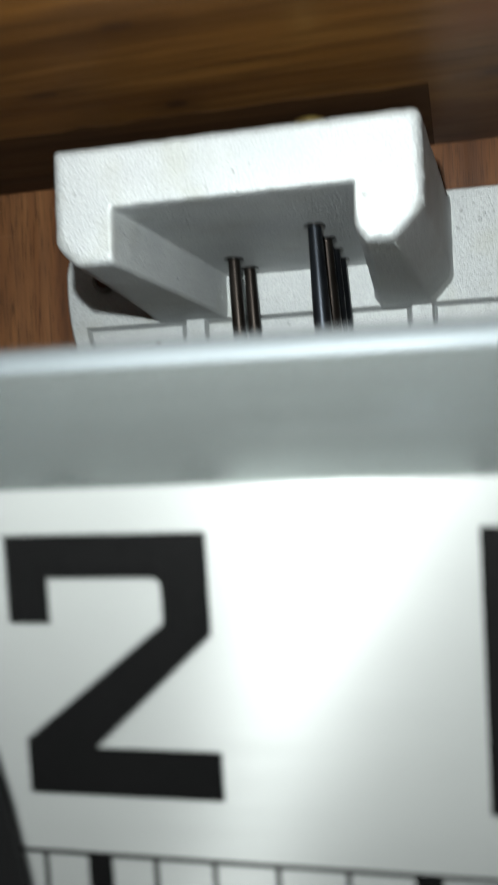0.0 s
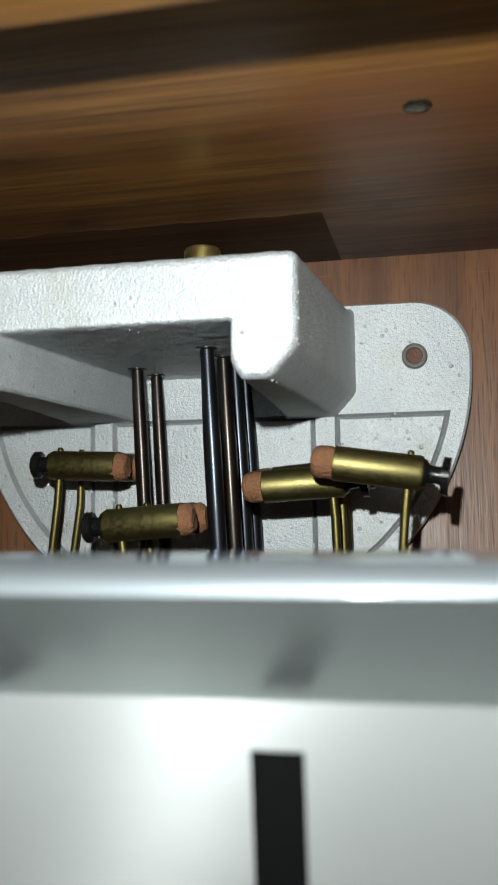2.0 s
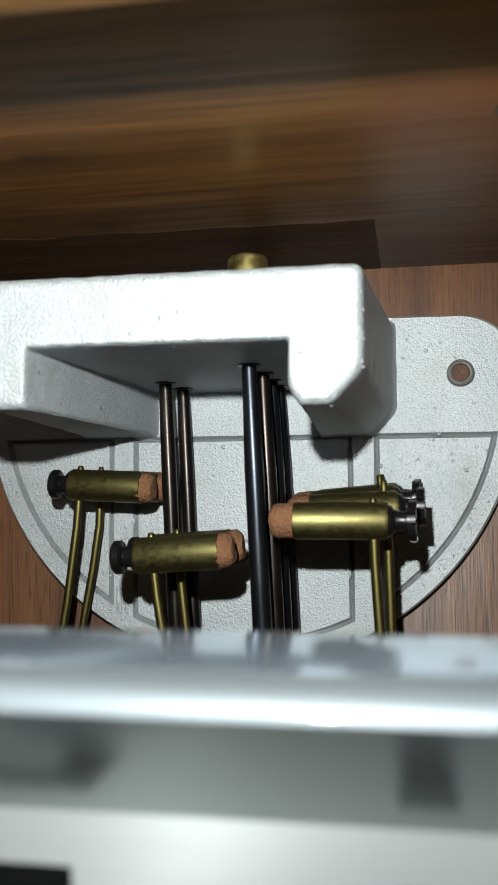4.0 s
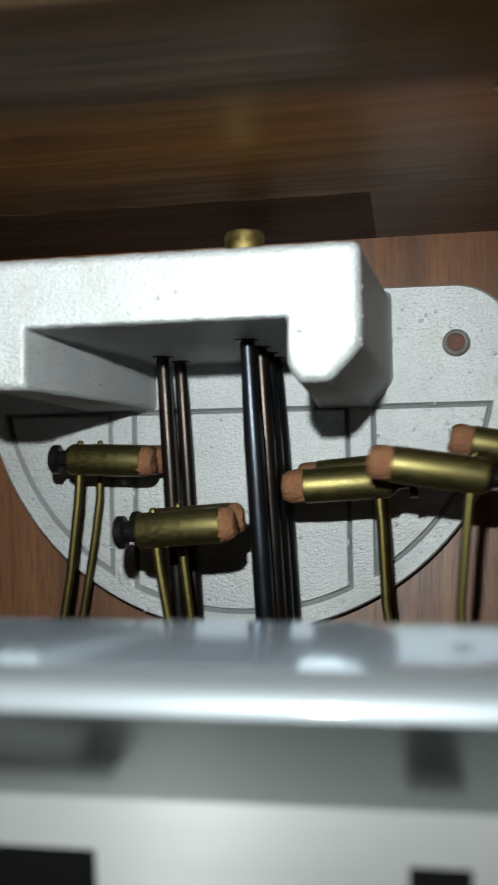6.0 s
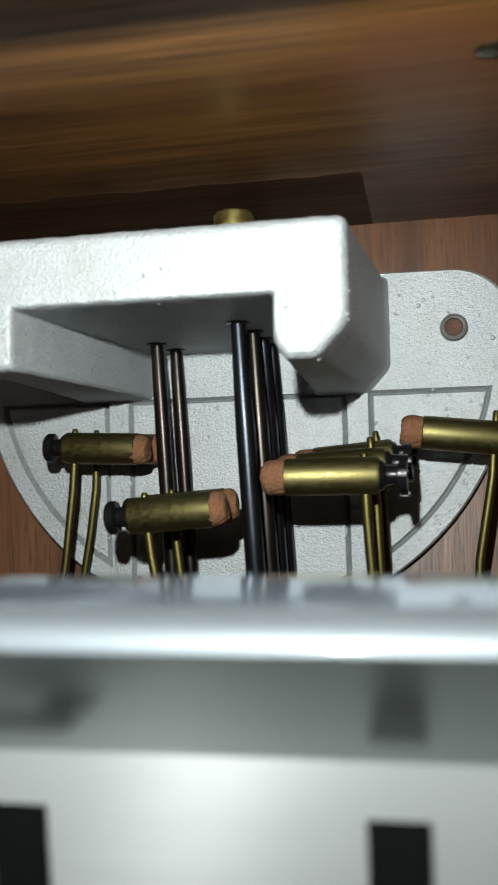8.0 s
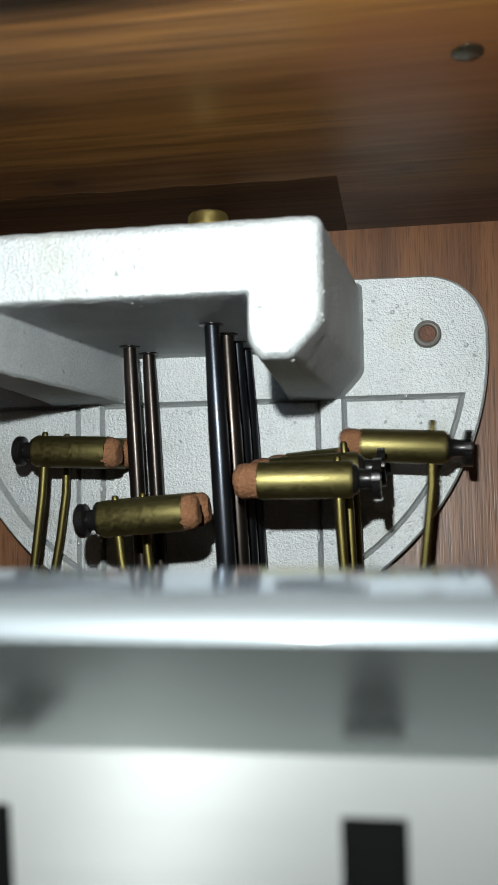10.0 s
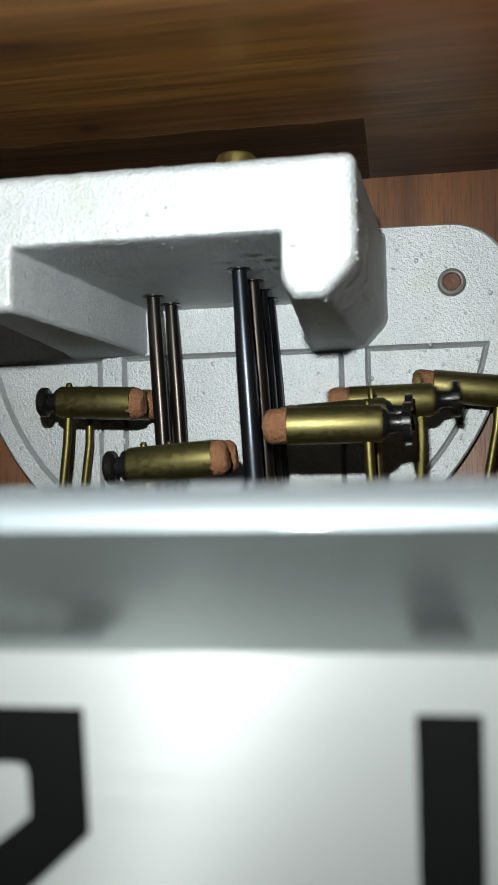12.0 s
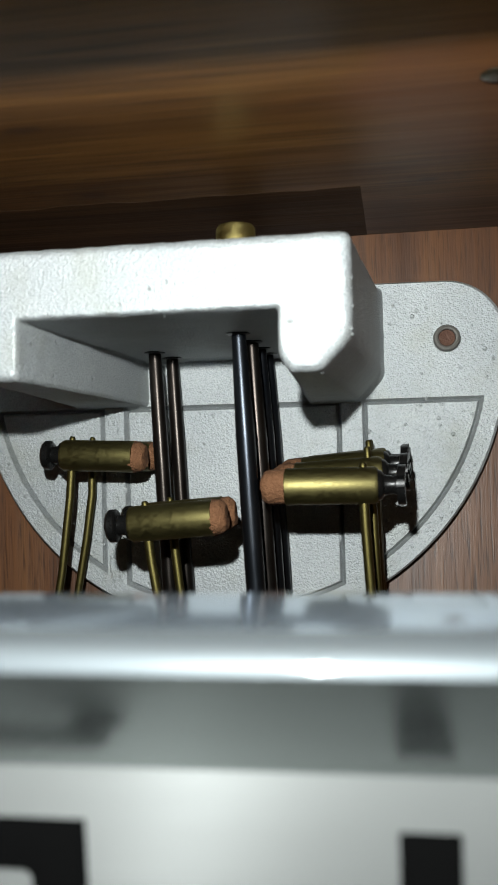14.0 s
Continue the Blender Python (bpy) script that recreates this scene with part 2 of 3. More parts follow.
def rounded(points, radii, n=5):
    """A polygon of (x, z) with each corner rounded by its radius."""
    out = []
    for k, (p, r) in enumerate(zip(points, radii)):
        p, a, b = Vector(p), Vector(points[k - 1]), Vector(points[(k + 1) % len(points)])
        if r <= 0:
            out.append(tuple(p))
            continue
        u, v = (a - p).normalized(), (b - p).normalized()
        s, e = p + u * r, p + v * r
        out += [tuple((1 - t) ** 2 * s + 2 * t * (1 - t) * p + t * t * e) for t in (i / n for i in range(n + 1))]
    return out


# ---- the clock case ----
CX = -0.034
CASE_TOP, BACK = 0.0437, 0.1055


def clock_case():
    case = base("clock_case", pose(0, 0, 0), "stained wooden clock case with a dark brown back board", "clock case")
    part("back_board", box((CX - 0.215, BACK, -0.55), (CX + 0.215, BACK + 0.012, CASE_TOP + 0.02), 0.0005), BOARD, case, "brown veneered board with upright grain")
    part("top_board", box((CX - 0.215, -0.0935, CASE_TOP), (CX + 0.215, BACK - 0.0005, CASE_TOP + 0.018), 0.0005), PINE, case, "orange-brown pine board with dark knots")
    # thin sheet painting shade into the corner above the block; slightly ragged front edge
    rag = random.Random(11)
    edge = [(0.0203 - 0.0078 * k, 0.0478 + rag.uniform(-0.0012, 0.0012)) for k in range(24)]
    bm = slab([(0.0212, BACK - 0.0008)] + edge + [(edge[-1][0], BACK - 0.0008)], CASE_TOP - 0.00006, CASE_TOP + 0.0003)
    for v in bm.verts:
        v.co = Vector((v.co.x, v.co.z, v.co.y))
    part("shade_strip", bm, SHADE_STRIP, case, "thin dark sheet painting shade on the top board", smooth=False)
    part("sunk_screw", turned([(CASE_TOP + 0.001, 0.0035), (CASE_TOP - 0.0001, 0.0035), (CASE_TOP - 0.0004, 0.0029), (CASE_TOP - 0.0006, 0.0020), (CASE_TOP - 0.0006, 0.0006)], "z", 22), SCREW, case, "dull steel screw head in the top board").location = (0.0513, -0.0220, 0)
    part("front_rail", box((CX - 0.215, -0.120, 0.0316), (CX + 0.215, -0.0940, CASE_TOP + 0.018), 0.0010), RAIL, case, "orange-brown pine rail")
    for s in (-1, 1):
        x = CX + s * 0.225
        part("side_panel", box((x - 0.009, -0.132, -0.55), (x + 0.009, BACK + 0.012, CASE_TOP + 0.018), 0.001), PINE, case)
    part("bottom_board", box((CX - 0.215, -0.132, -0.568), (CX + 0.215, BACK, -0.550), 0.001), PINE, case)
    return case


# ---- the chime block: a silver-painted casting screwed to the back board ----
PX, FRONT = -0.0295, 0.0984


def chime_block():
    block = base("chime_block", pose(0, 0, 0), "silver-painted cast chime block screwed to the back board", "chime block")
    R, RI = 0.0978, 0.0912
    outline = arc(PX, 0, R, 180, 360, 64) + arc(PX + R - 0.0207, 0.0036, 0.0207, 0, 90, 14)
    outline += [(PX + 0.03, 0.0247), (PX - 0.03, 0.0247)] + [(2 * PX - x, z) for x, z in arc(PX + R - 0.0207, 0.0036, 0.0207, 90, 0, 14)]
    za = -0.0166

    def arc_between(x0, x1, r, n):
        return [(x0 + (x1 - x0) * k / n, -math.sqrt(r * r - (x0 + (x1 - x0) * k / n - PX) ** 2)) for k in range(n + 1)]

    xr = PX + math.sqrt(RI * RI - za * za)
    right = [(0.0178, za), (xr, za)] + [(PX + RI * math.cos(a), RI * math.sin(a)) for a in (math.asin(za / RI) - k * (math.asin(za / RI) + math.acos((0.0178 - PX) / RI)) / 16 for k in range(1, 17))]
    left = [(2 * PX - x, z) for x, z in right][::-1]
    xm = 0.0106
    mid = [(2 * PX - xm, za), (xm, za)] + arc_between(xm, 2 * PX - xm, RI, 24)
    bm = bmesh.new()
    back = [bm.verts.new((x, BACK, z)) for x, z in outline]
    lip = [bm.verts.new((x, FRONT + 0.0010, z)) for x, z in outline]
    c = Vector((PX, -0.03))
    face = [bm.verts.new((x + (c.x - x) * 0.010, FRONT, z + (c.y - z) * 0.010)) for x, z in outline]
    n = len(outline)
    for p, q in ((back, lip), (lip, face)):
        for k in range(n):
            bm.faces.new((p[k], p[(k + 1) % n], q[(k + 1) % n], q[k]))
    bm.faces.new(back)
    edges = [bm.edges.get((face[k], face[(k + 1) % n])) for k in range(n)]
    for loop in (right, mid, left):
        m = Vector((sum(p[0] for p in loop) / len(loop), sum(p[1] for p in loop) / len(loop)))
        top = [bm.verts.new((x, FRONT, z)) for x, z in loop]
        low, inner = [], []
        for k, (x, z) in enumerate(loop):
            p, a, b = Vector((x, z)), Vector(loop[k - 1]), Vector(loop[(k + 1) % len(loop)])
            u, v = (a - p).normalized(), (b - p).normalized()
            inward = Vector((-(v - u).y, (v - u).x)).normalized()
            if inward.dot(m - p) < 0:
                inward = -inward
            half = max(0.45, math.sin(math.acos(max(-1, min(1, u.dot(v)))) / 2))
            for store, off, y in ((low, 0.0010, FRONT + 0.0030), (inner, 0.0020, FRONT + 0.0003)):
                q = p + inward * off / half
                store.append(bm.verts.new((q.x, y, q.y)))
        k2 = len(loop)
        for p, q in ((top, low), (low, inner)):
            for k in range(k2):
                bm.faces.new((p[k], p[(k + 1) % k2], q[(k + 1) % k2], q[k]))
        bm.faces.new(inner)
        edges += [bm.edges.get((top[k], top[(k + 1) % k2])) for k in range(k2)]
    bmesh.ops.triangle_fill(bm, edges=edges, use_beauty=True)
    part("base_plate", bm, CAST, block, "half-round plate with recessed panels")

    # the projecting bridge: an inverted U with tapering legs
    def section(y, xl, xr, zt, il, ir, zc, zb, zbl):
        cut = 0.0085
        pts = [(xl, zt), (xr, zt), (xr, zb + cut), (xr - cut * 0.95, zb), (ir + 0.003, zb), (ir, zb + 0.004), (ir, zc), (il, zc),
               (il, zbl + 0.001), (il - 0.001, zbl), (xl + cut * 0.7, zbl), (xl, zbl + cut * 0.7)]
        rad = [0.0016, 0.0030, 0.0030, 0.0017, 0.0011, 0.0018, 0.0010, 0.0010, 0.0005, 0.0005, 0.0025, 0.0025]
        return [(x, y, z) for x, z in rounded(pts, rad, 4)]

    rows = [section(0.0, -0.0827, 0.0154, 0.0152, -0.0693, 0.0013, 0.0013, -0.0129, -0.0125)]
    for a in (0, 22.5, 45, 67.5, 90):
        o, i = 0.0026 * (1 - math.sin(radians(a))), 0.0009 * (1 - math.sin(radians(a)))
        rows.append(section(0.0026 * (1 - math.cos(radians(a))), -0.0859 + o, 0.0186 - o, 0.0184 - o, -0.0680 - i, i, i, -0.0161 + o, -0.0157 + o))
    rows += [
            section(0.035, -0.0885, 0.0210, 0.0194, -0.0655, -0.0008, 0.0, -0.0164, -0.0158),
            section(0.070, -0.0915, 0.0236, 0.0205, -0.0625, -0.0018, 0.0, -0.0168, -0.0161),
            section(FRONT - 0.004, -0.0936, 0.0250, 0.0217, -0.0606, -0.0026, 0.0, -0.0170, -0.0163),
            section(FRONT + 0.001, -0.0952, 0.0264, 0.0232, -0.0598, -0.0034, -0.0010, -0.0178, -0.0168)]
    bm = bmesh.new()
    first = [Vector(p) for p in rows[5]]
    count = [max(1, round((first[(k + 1) % len(first)] - first[k]).length / 0.0018)) for k in range(len(first))]

    def dense(row):
        row = [Vector(p) for p in row]
        return [row[k].lerp(row[(k + 1) % len(row)], i / count[k]) for k in range(len(row)) for i in range(count[k])]

    dens = [dense(r) for r in rows]
    steps = [dens[0]]
    for a, b, n in zip(dens, dens[1:], (1, 1, 1, 1, 1, 16, 14, 11, 2)):
        steps += [[p.lerp(q, i / n) for p, q in zip(a, b)] for i in range(1, n + 1)]

    def rough(p):
        s = noise.noise(p * 260) * 0.00012 + noise.noise(p * 620 + Vector((7, 3, 1))) * 0.00012
        return p + Vector((noise.noise(p * 330), 0.4 * noise.noise(p * 300 + Vector((5, 5, 5))), noise.noise(p * 340 + Vector((2, 9, 4))))) * 0.00020 + Vector((s, 0, s))

    rings = [[bm.verts.new(rough(p)) for p in r] for r in steps]
    n = len(rings[0])
    for p, q in zip(rings, rings[1:]):
        for k in range(n):
            bm.faces.new((p[k], p[(k + 1) % n], q[(k + 1) % n], q[k]))
    bm.faces.new(rings[0])
    part("bridge", bm, SMOOTH_CAST, block, "projecting bridge with a slotted underside")
    for x, z in ((0.0478, 0.0037), (-0.1105, 0.0015)):
        rv = part("rivet", turned([(FRONT + 0.0005, 0.0047), (FRONT - 0.0024, 0.0046), (FRONT - 0.0030, 0.0043), (FRONT - 0.0033, 0.0036), (FRONT - 0.0031, 0.0031), (FRONT - 0.0022, 0.0029)], "y", 24), RIVET, block, "grey steel rivet with a rusty middle")
        rv.matrix_basis = pose(x, 0, z)
        part("core", turned([(FRONT - 0.0020, 0.0030), (FRONT - 0.0026, 0.0027), (FRONT - 0.0028, 0.0012), (FRONT - 0.0026, 0.0004)], "y", 18), RUST, rv, "rusty core")
    # casting lumps
    rng = random.Random(5)
    bm = bmesh.new()
    for k in range(150):
        a, r = rng.uniform(0, 2 * math.pi), 0.0978 * math.sqrt(rng.random())
        x, z = PX + r * math.cos(a), r * math.sin(a)
        if z > 0.022 or (z > -0.019 and -0.097 < x < 0.030) or (z > 0.012 and abs(x - PX) > 0.085):
            continue
        inset = z < za and RI - 0.003 > r and not (0.0095 < x < 0.019 or -0.078 < x < -0.0685)
        bmesh.ops.create_icosphere(bm, subdivisions=1, radius=rng.uniform(0.0004, 0.0010), matrix=Matrix.Translation((x, (FRONT + 0.0003 if inset else FRONT) + 0.0002, z)))
    for k in range(150):
        side = rng.choice((-1, -1, 1))
        x = PX + side * 0.0437 + rng.gauss(0, 0.0024)
        bmesh.ops.create_icosphere(bm, subdivisions=2, radius=rng.uniform(0.0004, 0.0009), matrix=Matrix.Translation((x, FRONT + 0.0002, rng.uniform(-0.080, -0.020))) @ Matrix.Diagonal((0.8, 0.55, rng.uniform(0.8, 2.2), 1)))
    for k in range(130):
        a = radians(rng.uniform(195, 345))
        r = R - 0.0035 + rng.gauss(0, 0.0012)
        bmesh.ops.create_icosphere(bm, subdivisions=1, radius=rng.uniform(0.0003, 0.0007), matrix=Matrix.Translation((PX + r * math.cos(a), FRONT + 0.0002, r * math.sin(a))))
    for k in range(16):
        z = 0.0130 - 0.0017 * k + rng.uniform(-0.0006, 0.0006)
        if z > -0.0085:
            bmesh.ops.create_icosphere(bm, subdivisions=1, radius=rng.uniform(0.0003, 0.0007), matrix=Matrix.Translation((0.0182 + rng.uniform(-0.0002, 0.0002), 0.0015 + rng.uniform(0, 0.002), z)))
    for k in range(14):
        bmesh.ops.create_icosphere(bm, subdivisions=1, radius=rng.uniform(0.0003, 0.0006), matrix=Matrix.Translation((rng.uniform(-0.066, -0.002), 0.0022 + abs(rng.gauss(0, 0.005)), 0.0003)))
    for k in range(8):
        bmesh.ops.create_icosphere(bm, subdivisions=1, radius=rng.uniform(0.0003, 0.0008), matrix=Matrix.Translation((rng.uniform(0.003, 0.012), rng.uniform(0.003, 0.012), -0.0157)))
    tagged(part("casting_lump", bm, CAST, block), kind="stuff")
    nut = base("terminal_nut", pose(-0.0148, 0.030, 0.0184), "small round brass nut on top of the silver block", "nut")
    part("nut", turned([(0, 0.0050), (0.0002, 0.0056), (0.0097, 0.0056), (0.0106, 0.0050), (0.0108, 0.0038), (0.0108, 0.0005)], "z", 24), NUT, nut)
    part("stud", turned([(0.0100, 0.0016), (0.0114, 0.0015), (0.0116, 0.0010)], "z", 12), NUT, nut)
    part("washer", turned([(-0.0005, 0.0064), (0.0009, 0.0064)], "z", 24), BLACK_STEEL, nut)
    return block


# ---- chime rods: thin at the root, hanging from the underside of the bridge ----
LEAN = 0.046


def chime_rods():
    rods = [(-0.0163, 0.0398), (-0.0152, 0.0580), (-0.0149, 0.0745), (-0.0145, 0.0900), (-0.0509, 0.0740), (-0.0489, 0.0905)]
    for k, (x, y) in enumerate(rods):
        rod = base("chime_rod", pose(x, y, 0.0), "long dark steel chime rod hanging from the silver block", "chime rod", "chime rods under the block")
        steel = BROWN_STEEL if k in (1, 4, 5) else ROD_STEEL
        r = 0.0029 if k < 4 else 0.0026
        zs = [0.004, -0.003, -0.010, -0.030, -0.10, -0.2, -0.30, -0.42 + 0.02 * (k % 4)]
        rr = [0.0022, 0.0022, 0.0024, r, r, r, r, r]
        part("rod", tube([(LEAN * -z, 0, z) for z in zs], rr, 14), steel, rod)
        part("root_collar", turned([(-0.0006, 0.0026), (-0.0003, 0.0036), (0.0006, 0.0036)], "z", 16), BLACK_STEEL, rod)


# ---- hammers ----
def hammer(name_label, m, flip, wire, stud=0.0066):
    """A hammer with its origin at the face of its leather tip; the head runs towards +x (or -x where flip is -1)."""
    h = base("chime_hammer", m, name_label, "chime hammer", "chime hammers")
    f = flip
    k = 0.97 if f > 0 else 0.85
    rng = random.Random(int(abs(m.translation.x) * 1e6) + 3)
    bm = turned([(f * k * a, r) for a, r in ((0.0002, 0.0008), (0.0000, 0.0036), (0.0007, 0.0045), (0.0022, 0.0052), (0.0052, 0.0053), (0.0076, 0.0050))], "x", 12)
    for v in bm.verts:
        v.co += Vector((rng.uniform(-1, 1), rng.uniform(-1, 1), rng.uniform(-1, 1))) * 0.00026
    part("leather_tip", bm, LEATHER, h, "worn tan leather tip")
    part("head", turned([(f * k * a, r) for a, r in ((0.0068 if f > 0 else 0.0046, 0.0050), (0.0071 if f > 0 else 0.0049, 0.0054), (0.0335, 0.0054), (0.0345, 0.0050))], "x", 30), BRASS, h, "aged brass cylinder")
    if f > 0:
        sc = part("screw", turned([(k * a, r) for a, r in ((0.0344, 0.0046), (0.0356, 0.0042), (0.0364, 0.0030), (0.0388, 0.0026), (0.0404, 0.0030), (0.0408, 0.0026))], "x", 22), BLACK_STEEL, h, "blackened clamp screw")
        lobes = [(r * math.cos(a), r * math.sin(a)) for a, r in ((math.radians(5 * n + 12), 0.0058 if n % 36 < 29 else 0.0043) for n in range(72))]
        bm = slab(lobes, 0.0, 0.0023)
        for v in bm.verts:
            v.co = Vector((k * 0.0398 + v.co.y + 0.0006 * (v.co.z / 0.006) ** 2, v.co.x, v.co.z))
        part("notched_flange", bm, BLACK_STEEL, sc)
    else:
        sc = part("screw", turned([(f * k * a, r) for a, r in ((0.0344, 0.0046), (0.0356, 0.0044), (0.0358, 0.0032), (0.0388, 0.0030), (0.0392, 0.0046), (0.0397, 0.0050), (0.0418, 0.0050), (0.0426, 0.0044))], "x", 22), BLACK_STEEL, h, "blackened clamp screw")
    # solid black bar: the slot's shade is colour, nothing is cut
    part("slot", box((f * k * 0.0424 - 0.0005, -0.0036, -0.0006), (f * k * 0.0424 + 0.0002, 0.0036, 0.0006)), INK, sc)
    part("wire_stud", turned([(0.0045, 0.0011), (stud - 0.0006, 0.0011), (stud, 0.0007)], "z", 10), WIRE, h).matrix_basis = pose(wire[0][0], 0, 0)
    part("wire", tube([(x, 0, z) for x, z in wire], 0.00145, 10), WIRE, h, "bent brass wire")
    return h


PIVOT = (0.0660, -0.2290)
# rest place of each tip on the right-hand set (x, y, z) and the tilt of its head
REST = [(-0.0102, 0.0400, -0.0455, 0.0), (-0.0088, 0.0580, -0.0442, 3.0), (-0.0080, 0.0740, -0.0427, 4.8), (-0.0072, 0.0900, -0.0422, 5.0)]


def right_hammers():
    made = []
    for (x, y, z, tilt), wx in zip(REST, (0.0293, 0.0293, 0.0290, 0.0284)):
        c, s = math.cos(radians(tilt)), math.sin(radians(tilt))
        dx, dz = PIVOT[0] - x, PIVOT[1] - z
        # wire in the head's own space: straight below the head, then leaning to the shaft
        own = [(wx, -0.002), (wx + 0.0003, -0.012)]
        for u, v in ((wx + 0.0017, -0.036), (wx + 0.0067, -0.075), (dx - 0.012, dz + 0.05), (dx, dz)):
            own.append((c * u + s * v, -s * u + c * v))
        h = hammer("brass chime hammer with a leather tip, swinging beside dark rods", pose(x, y, z, 0, -tilt, 0), 1, own, 0.0066 if y < 0.05 else 0.0086)
        made.append(h)
    return made


def left_hammers():
    for x, y, z, tilt, ws in ((-0.0545, 0.0735, -0.0354, -2.4, ((-0.0262, -0.002), (-0.0266, -0.014), (-0.0288, -0.040), (-0.0335, -0.075), (-0.044, -0.130), (-0.046, -0.190))),
                              (-0.0530, 0.0900, -0.0352, -2.4, ((-0.0262, -0.002), (-0.0260, -0.014), (-0.0276, -0.030), (-0.0318, -0.060), (-0.044, -0.130), (-0.046, -0.190))),
                              (-0.0208, 0.0392, -0.0538, 4.0, ((-0.0245, -0.002), (-0.0240, -0.012), (-0.0222, -0.030), (-0.024, -0.060), (-0.040, -0.120), (-0.046, -0.172))),
                              (-0.0212, 0.0570, -0.0536, 4.0, ((-0.0208, -0.002), (-0.0206, -0.012), (-0.0198, -0.030), (-0.022, -0.060), (-0.040, -0.120), (-0.046, -0.172)))):
        hammer("brass chime hammer with a leather tip, resting beside dark rods", pose(x, y, z, 0, -tilt, 0), -1, ws)


# ---- the dial and its polished frame ----
DIAL_Y, DIAL_TILT, DZ = -0.1068, -0.0954, -0.2195


def dial_assembly():
    dial = base("clock_dial", pose(0, 0, 0), "square silvered clock dial with black numerals and polished frame", "clock dial")
    half = 0.1785 - 0.0155
    # frame: a moulded bar, mitred round the square
    prof = [(-0.0920, 0.1635), (-0.0920, 0.16255), (-0.1205, 0.1630), (-0.1228, 0.1626), (-0.1246, 0.1616), (-0.1256, 0.1603), (-0.1258, 0.1592), (-0.1072, 0.1429), (-0.1050, 0.1436), (-0.0960, 0.1540), (-0.0920, 0.1540)]
    prof = [(y, r) for y, r in prof if r <= 0.1630]
    for k, name in enumerate(("frame_top", "frame_side", "frame_bottom", "frame_side")):
        bm = bmesh.new()
        a, b = [], []
        for y, r in prof:
            a.append(bm.verts.new((-r, y, r)))
            b.append(bm.verts.new((r, y, r)))
        n = len(prof)
        for i in range(n):
            f = bm.faces.new((a[i], a[(i + 1) % n], b[(i + 1) % n], b[i]))
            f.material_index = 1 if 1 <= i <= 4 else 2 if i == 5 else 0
        bm.faces.new(a)
        bm.faces.new(b[::-1])
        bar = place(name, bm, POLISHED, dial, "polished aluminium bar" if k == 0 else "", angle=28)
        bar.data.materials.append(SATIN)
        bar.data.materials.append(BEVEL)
        bar.matrix_basis = pose(CX, 0, DZ, 0, 90 * k, 0)
    # the plate leans back a little towards its foot
    lean = math.degrees(math.atan(-DIAL_TILT))
    plate = part("dial_plate", box((-0.1445, 0.0, -0.1440), (0.1445, 0.0016, 0.1440), 0.0), DIAL, dial, "brushed silver plate", smooth=False)
    zt = -0.0836
    plate.matrix_basis = pose(CX + 0.0005, DIAL_Y, zt, lean, 0, 0) @ pose(0, 0, DZ - zt)
    top = zt - DZ + 0.0004

    def stroke(name, points):
        part(name, slab(points, -0.0003, 0.0002), INK, plate, smooth=False)

    def two(x, z, w, h):
        s = 0.0068
        o = rounded([(x, z), (x + w, z), (x + w, z - 0.0155), (x + 0.0130, z - 0.0335), (x + w + 0.0005, z - 0.0335), (x + w + 0.0005, z - h), (x + 0.0015, z - h), (x + 0.0015, z - 0.0324),
                     (x + w - s - 0.0006, z - 0.0137), (x + w - s - 0.0006, z - s), (x + s, z - s), (x + s, z - 0.0138), (x, z - 0.0138)],
                    [0, 0, 0, 0, 0, 0, 0, 0, 0, 0.0015, 0, 0, 0], 4)
        return o

    h, w1 = 0.0410, 0.0074
    stroke("numeral_two", two(-0.0463 - CX, top, 0.0326, h))
    stroke("numeral_one", slab_rect(-0.0587 - CX, top, w1, h))
    stroke("numeral_one", slab_rect(0.0255 - CX, top, w1, h))
    stroke("numeral_one", slab_rect(-0.0942 - CX - 0.0067, top, w1, h))
    stroke("numeral_one", slab_rect(-0.0942 - CX - 0.0180, top, w1, h))
    # square minute track along the top
    zl = top - 0.0504
    stroke("track_line", slab_rect(-0.088, zl, 0.176, 0.0005))
    stroke("track_line", slab_rect(-0.080, zl - 0.0095, 0.160, 0.0005))
    for k in range(-7, 8):
        x = 0.0875 * math.tan(radians(6 * k))
        wide = 0.0040 if k % 5 == 0 else 0.0007
        stroke("minute_mark", slab_rect(x - wide / 2, zl - 0.0006, wide, 0.0086))
    # the long pointer, with a rounded tip
    pt = base("minute_pointer", pose(0, 0, 0), "glossy black tapered clock pointer in front of the dial", "clock pointer")
    ol = rounded([(-0.0478, -0.1085), (-0.0462, -0.1060), (-0.0446, -0.1066), (-0.0418, -0.1150), (-0.0396, -0.1240), (-0.0340, -0.1500), (-0.0300, -0.2195), (-0.0380, -0.2195), (-0.0440, -0.1500), (-0.0470, -0.1240)], [0.001] * 4 + [0] * 6)
    bm = slab(ol, -0.1180, -0.1166)
    part("blade", bm, ENAMEL, pt)
    part("arbor", turned([(-0.1200, 0.0035), (-0.0900, 0.0035)], "y", 18), BLACK_STEEL, pt).matrix_basis = pose(CX, 0, DZ)
    return dial


def slab_rect(x, z, w, h):
    return [(x, z), (x + w, z), (x + w, z - h), (x, z - h)]


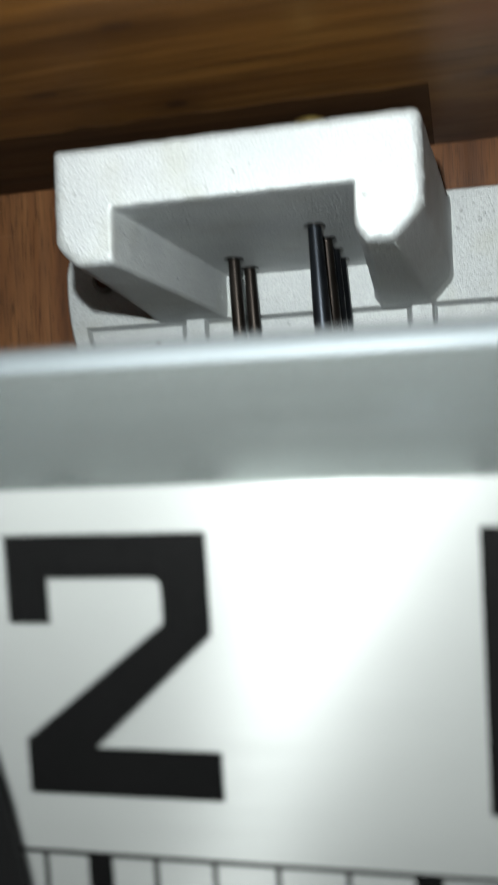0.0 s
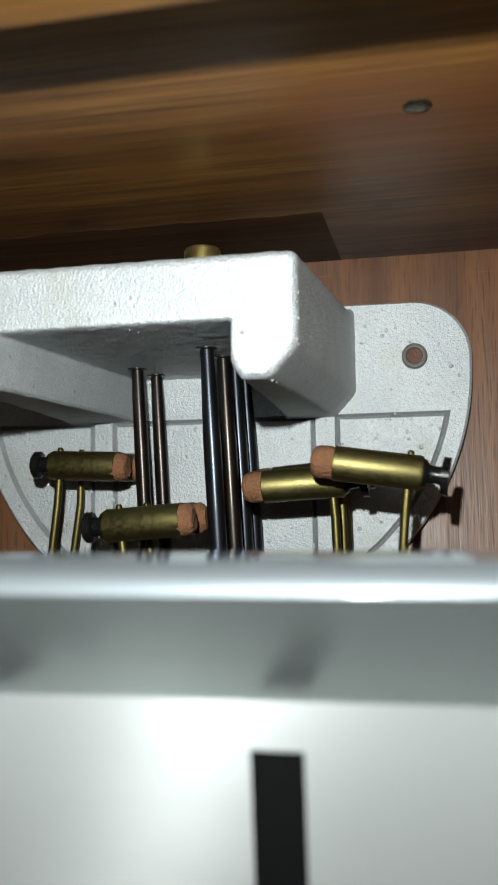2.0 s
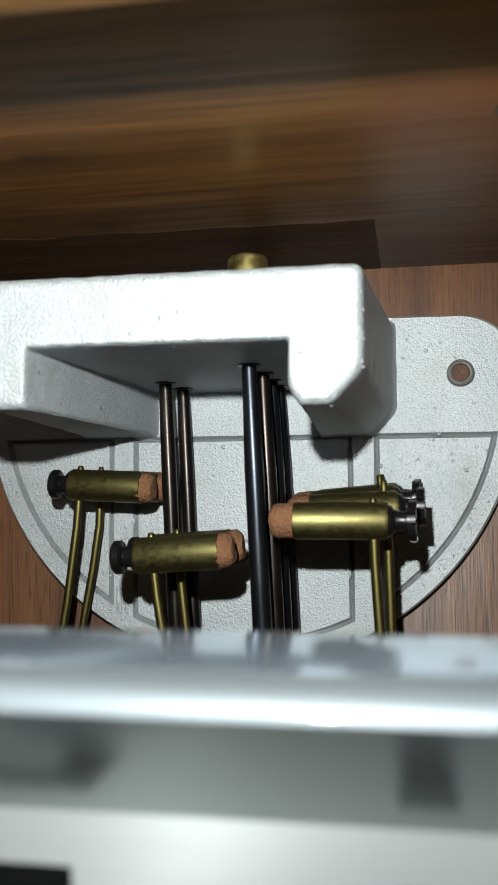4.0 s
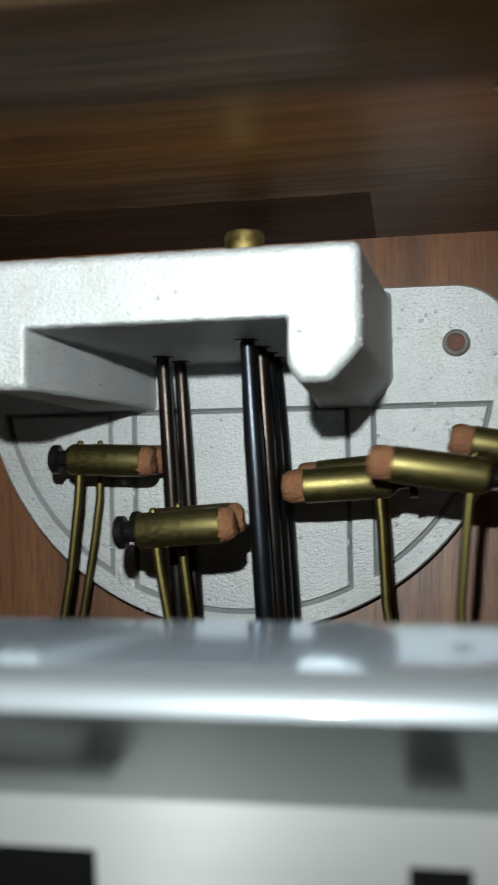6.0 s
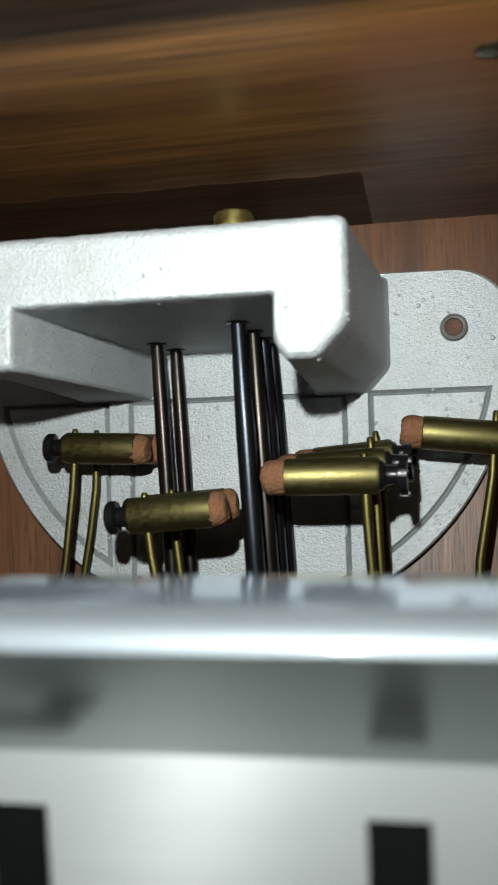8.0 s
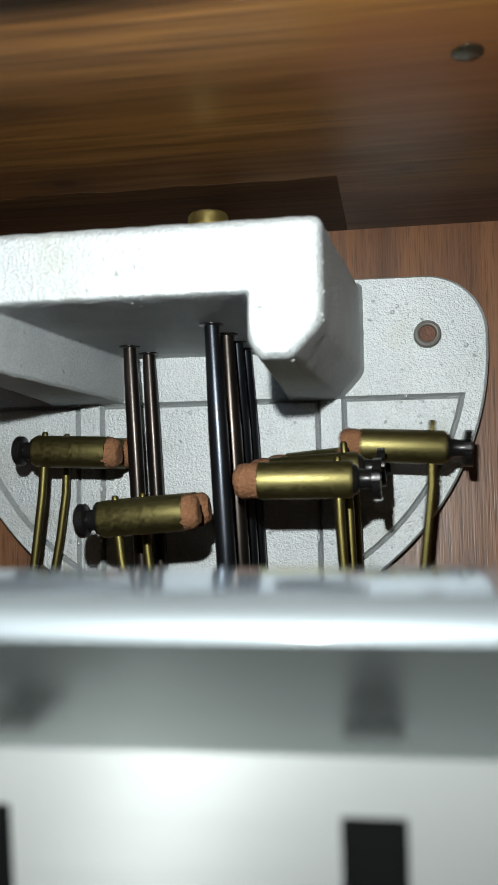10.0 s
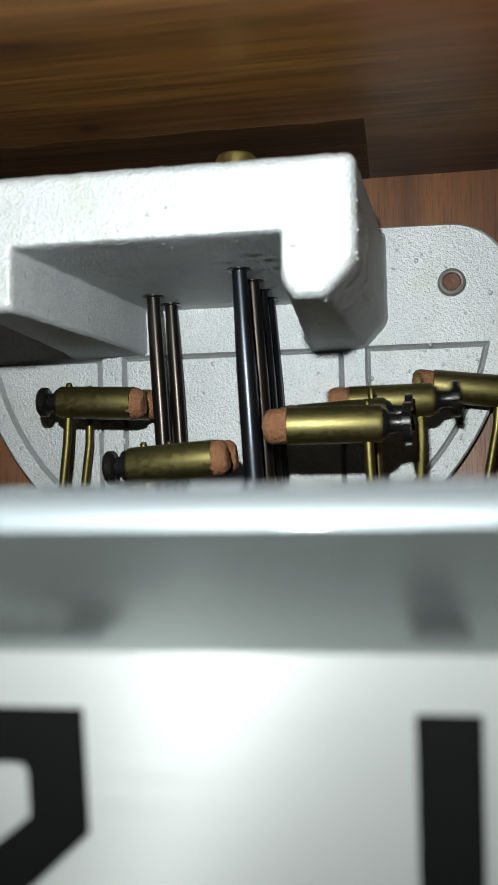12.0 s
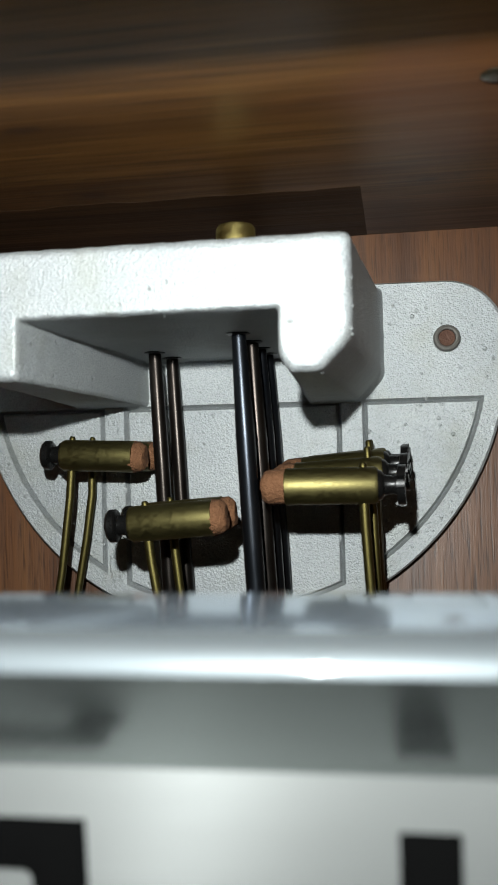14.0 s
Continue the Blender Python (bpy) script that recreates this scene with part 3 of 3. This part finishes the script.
# ---- the lamp that moves with the camera ----
def lamp():
    ob = base("torch", WALK[0][1], "small bright white torch lamp", "torch")
    m = bpy.data.materials.new("lamp_glow")
    m.use_nodes = True
    t = m.node_tree
    t.nodes.remove(t.nodes["Principled BSDF"])
    e = t.nodes.new("ShaderNodeEmission")
    e.inputs["Color"].default_value = (0.94, 1.0, 0.992, 1)
    e.inputs["Strength"].default_value = LAMP_POWER
    t.links.new(e.outputs[0], t.nodes["Material Output"].inputs["Surface"])
    bm = bmesh.new()
    bmesh.ops.create_circle(bm, cap_ends=True, radius=0.0028, segments=16)
    me = bpy.data.meshes.new("lens")
    for f in bm.faces:
        if f.normal.z > 0:
            f.normal_flip()
    bm.to_mesh(me)
    bm.free()
    me.materials.append(m)
    lens = new("lens", me)
    lens.parent = ob
    lens.matrix_basis = pose(LAMP_SIDE, LAMP_UP, -0.004)
    rim = part("housing", turned([(-0.0036, 0.0036), (0.0006, 0.0036)], "z", 20), BLACK_STEEL, ob)
    rim.matrix_basis = pose(LAMP_SIDE, LAMP_UP, 0.0)
    return ob


clock_case()
chime_block()
chime_rods()
RIGHT = right_hammers()
left_hammers()
dial_assembly()
TORCH = lamp()

# how far each tip of the right-hand set is drawn back (x of the tip) at which time
SWING = [
    [(0, None), (1.6, None), (1.8, 0.006), (2.0, 0.0166), (2.5, 0.0385), (2.8, 0.0425), (2.9, 0.040), (3.0, 0.0169), (3.1, None), (5.6, None), (5.8, 0.004), (6.0, 0.0182), (6.2, 0.030), (6.5, 0.0428), (6.75, 0.046), (6.85, 0.030),
     (6.95, None), (10.15, None), (10.3, 0.002), (10.5, 0.0163), (10.7, 0.028), (11.0, 0.0406), (11.2, 0.045), (11.3, 0.033), (11.4, None), (14, None)],
    [(0, None), (3.9, None), (4.4, 0.018), (4.8, 0.036), (4.95, 0.018), (5.05, None), (8.6, None), (9.0, 0.018), (9.4, 0.036), (9.55, 0.018), (9.65, None), (14, None)],
    [(0, None), (0.9, None), (1.2, 0.0125), (1.4, 0.021), (1.5, 0.0256), (1.6, 0.029), (1.8, 0.035), (1.88, 0.034), (2.0, None), (4.9, None), (5.4, 0.014), (5.8, 0.032), (6.0, 0.0435), (6.2, 0.047), (6.3, 0.030), (6.4, None), (7.3, None),
     (7.5, 0.0053), (7.6, 0.011), (7.8, 0.0185), (8.0, 0.0291), (8.2, 0.035), (8.4, 0.039), (8.5, 0.02), (8.6, None), (9.5, None), (10.0, 0.018), (10.3, 0.032), (10.38, 0.020), (10.48, None), (11.8, None), (12.0, 0.0059),
     (12.2, 0.018), (12.5, 0.0325), (12.75, 0.0385), (12.85, 0.022), (12.95, None), (14, None)],
    [(0, 0.008), (0.3, 0.020), (0.5, 0.0283), (0.8, 0.037), (0.9, 0.036), (1.0, 0.0249), (1.1, None), (3.05, None), (3.2, 0.012), (3.4, 0.028), (3.5, 0.0352), (3.6, 0.039), (3.8, 0.041), (3.9, 0.02), (4.0, None), (6.5, None),
     (6.6, 0.005), (6.7, 0.011), (6.8, 0.0155), (7.0, 0.0252), (7.2, 0.035), (7.4, 0.041), (7.5, 0.0274), (7.6, None), (11.2, None), (11.3, 0.0095), (11.5, 0.0172), (11.7, 0.025), (12.0, 0.0334), (12.1, 0.025), (12.2, None), (14, None)],
]


def motions():
    walk(TORCH, WALK)
    for h, (x, y, z, tilt), swing in zip(RIGHT, REST, SWING):
        r = math.hypot(x - PIVOT[0], z - PIVOT[1])
        rest = math.asin((x - PIVOT[0]) / r)
        rows = []
        for t, tip in swing:
            a = 0.0 if tip is None else math.degrees(math.asin((tip - PIVOT[0]) / r) - rest)
            rows.append((t, pose(PIVOT[0], 0, PIVOT[1], 0, a, 0) @ pose(-PIVOT[0], 0, -PIVOT[1]) @ pose(x, y, z, 0, -tilt, 0)))
        walk(h, rows)


motions()
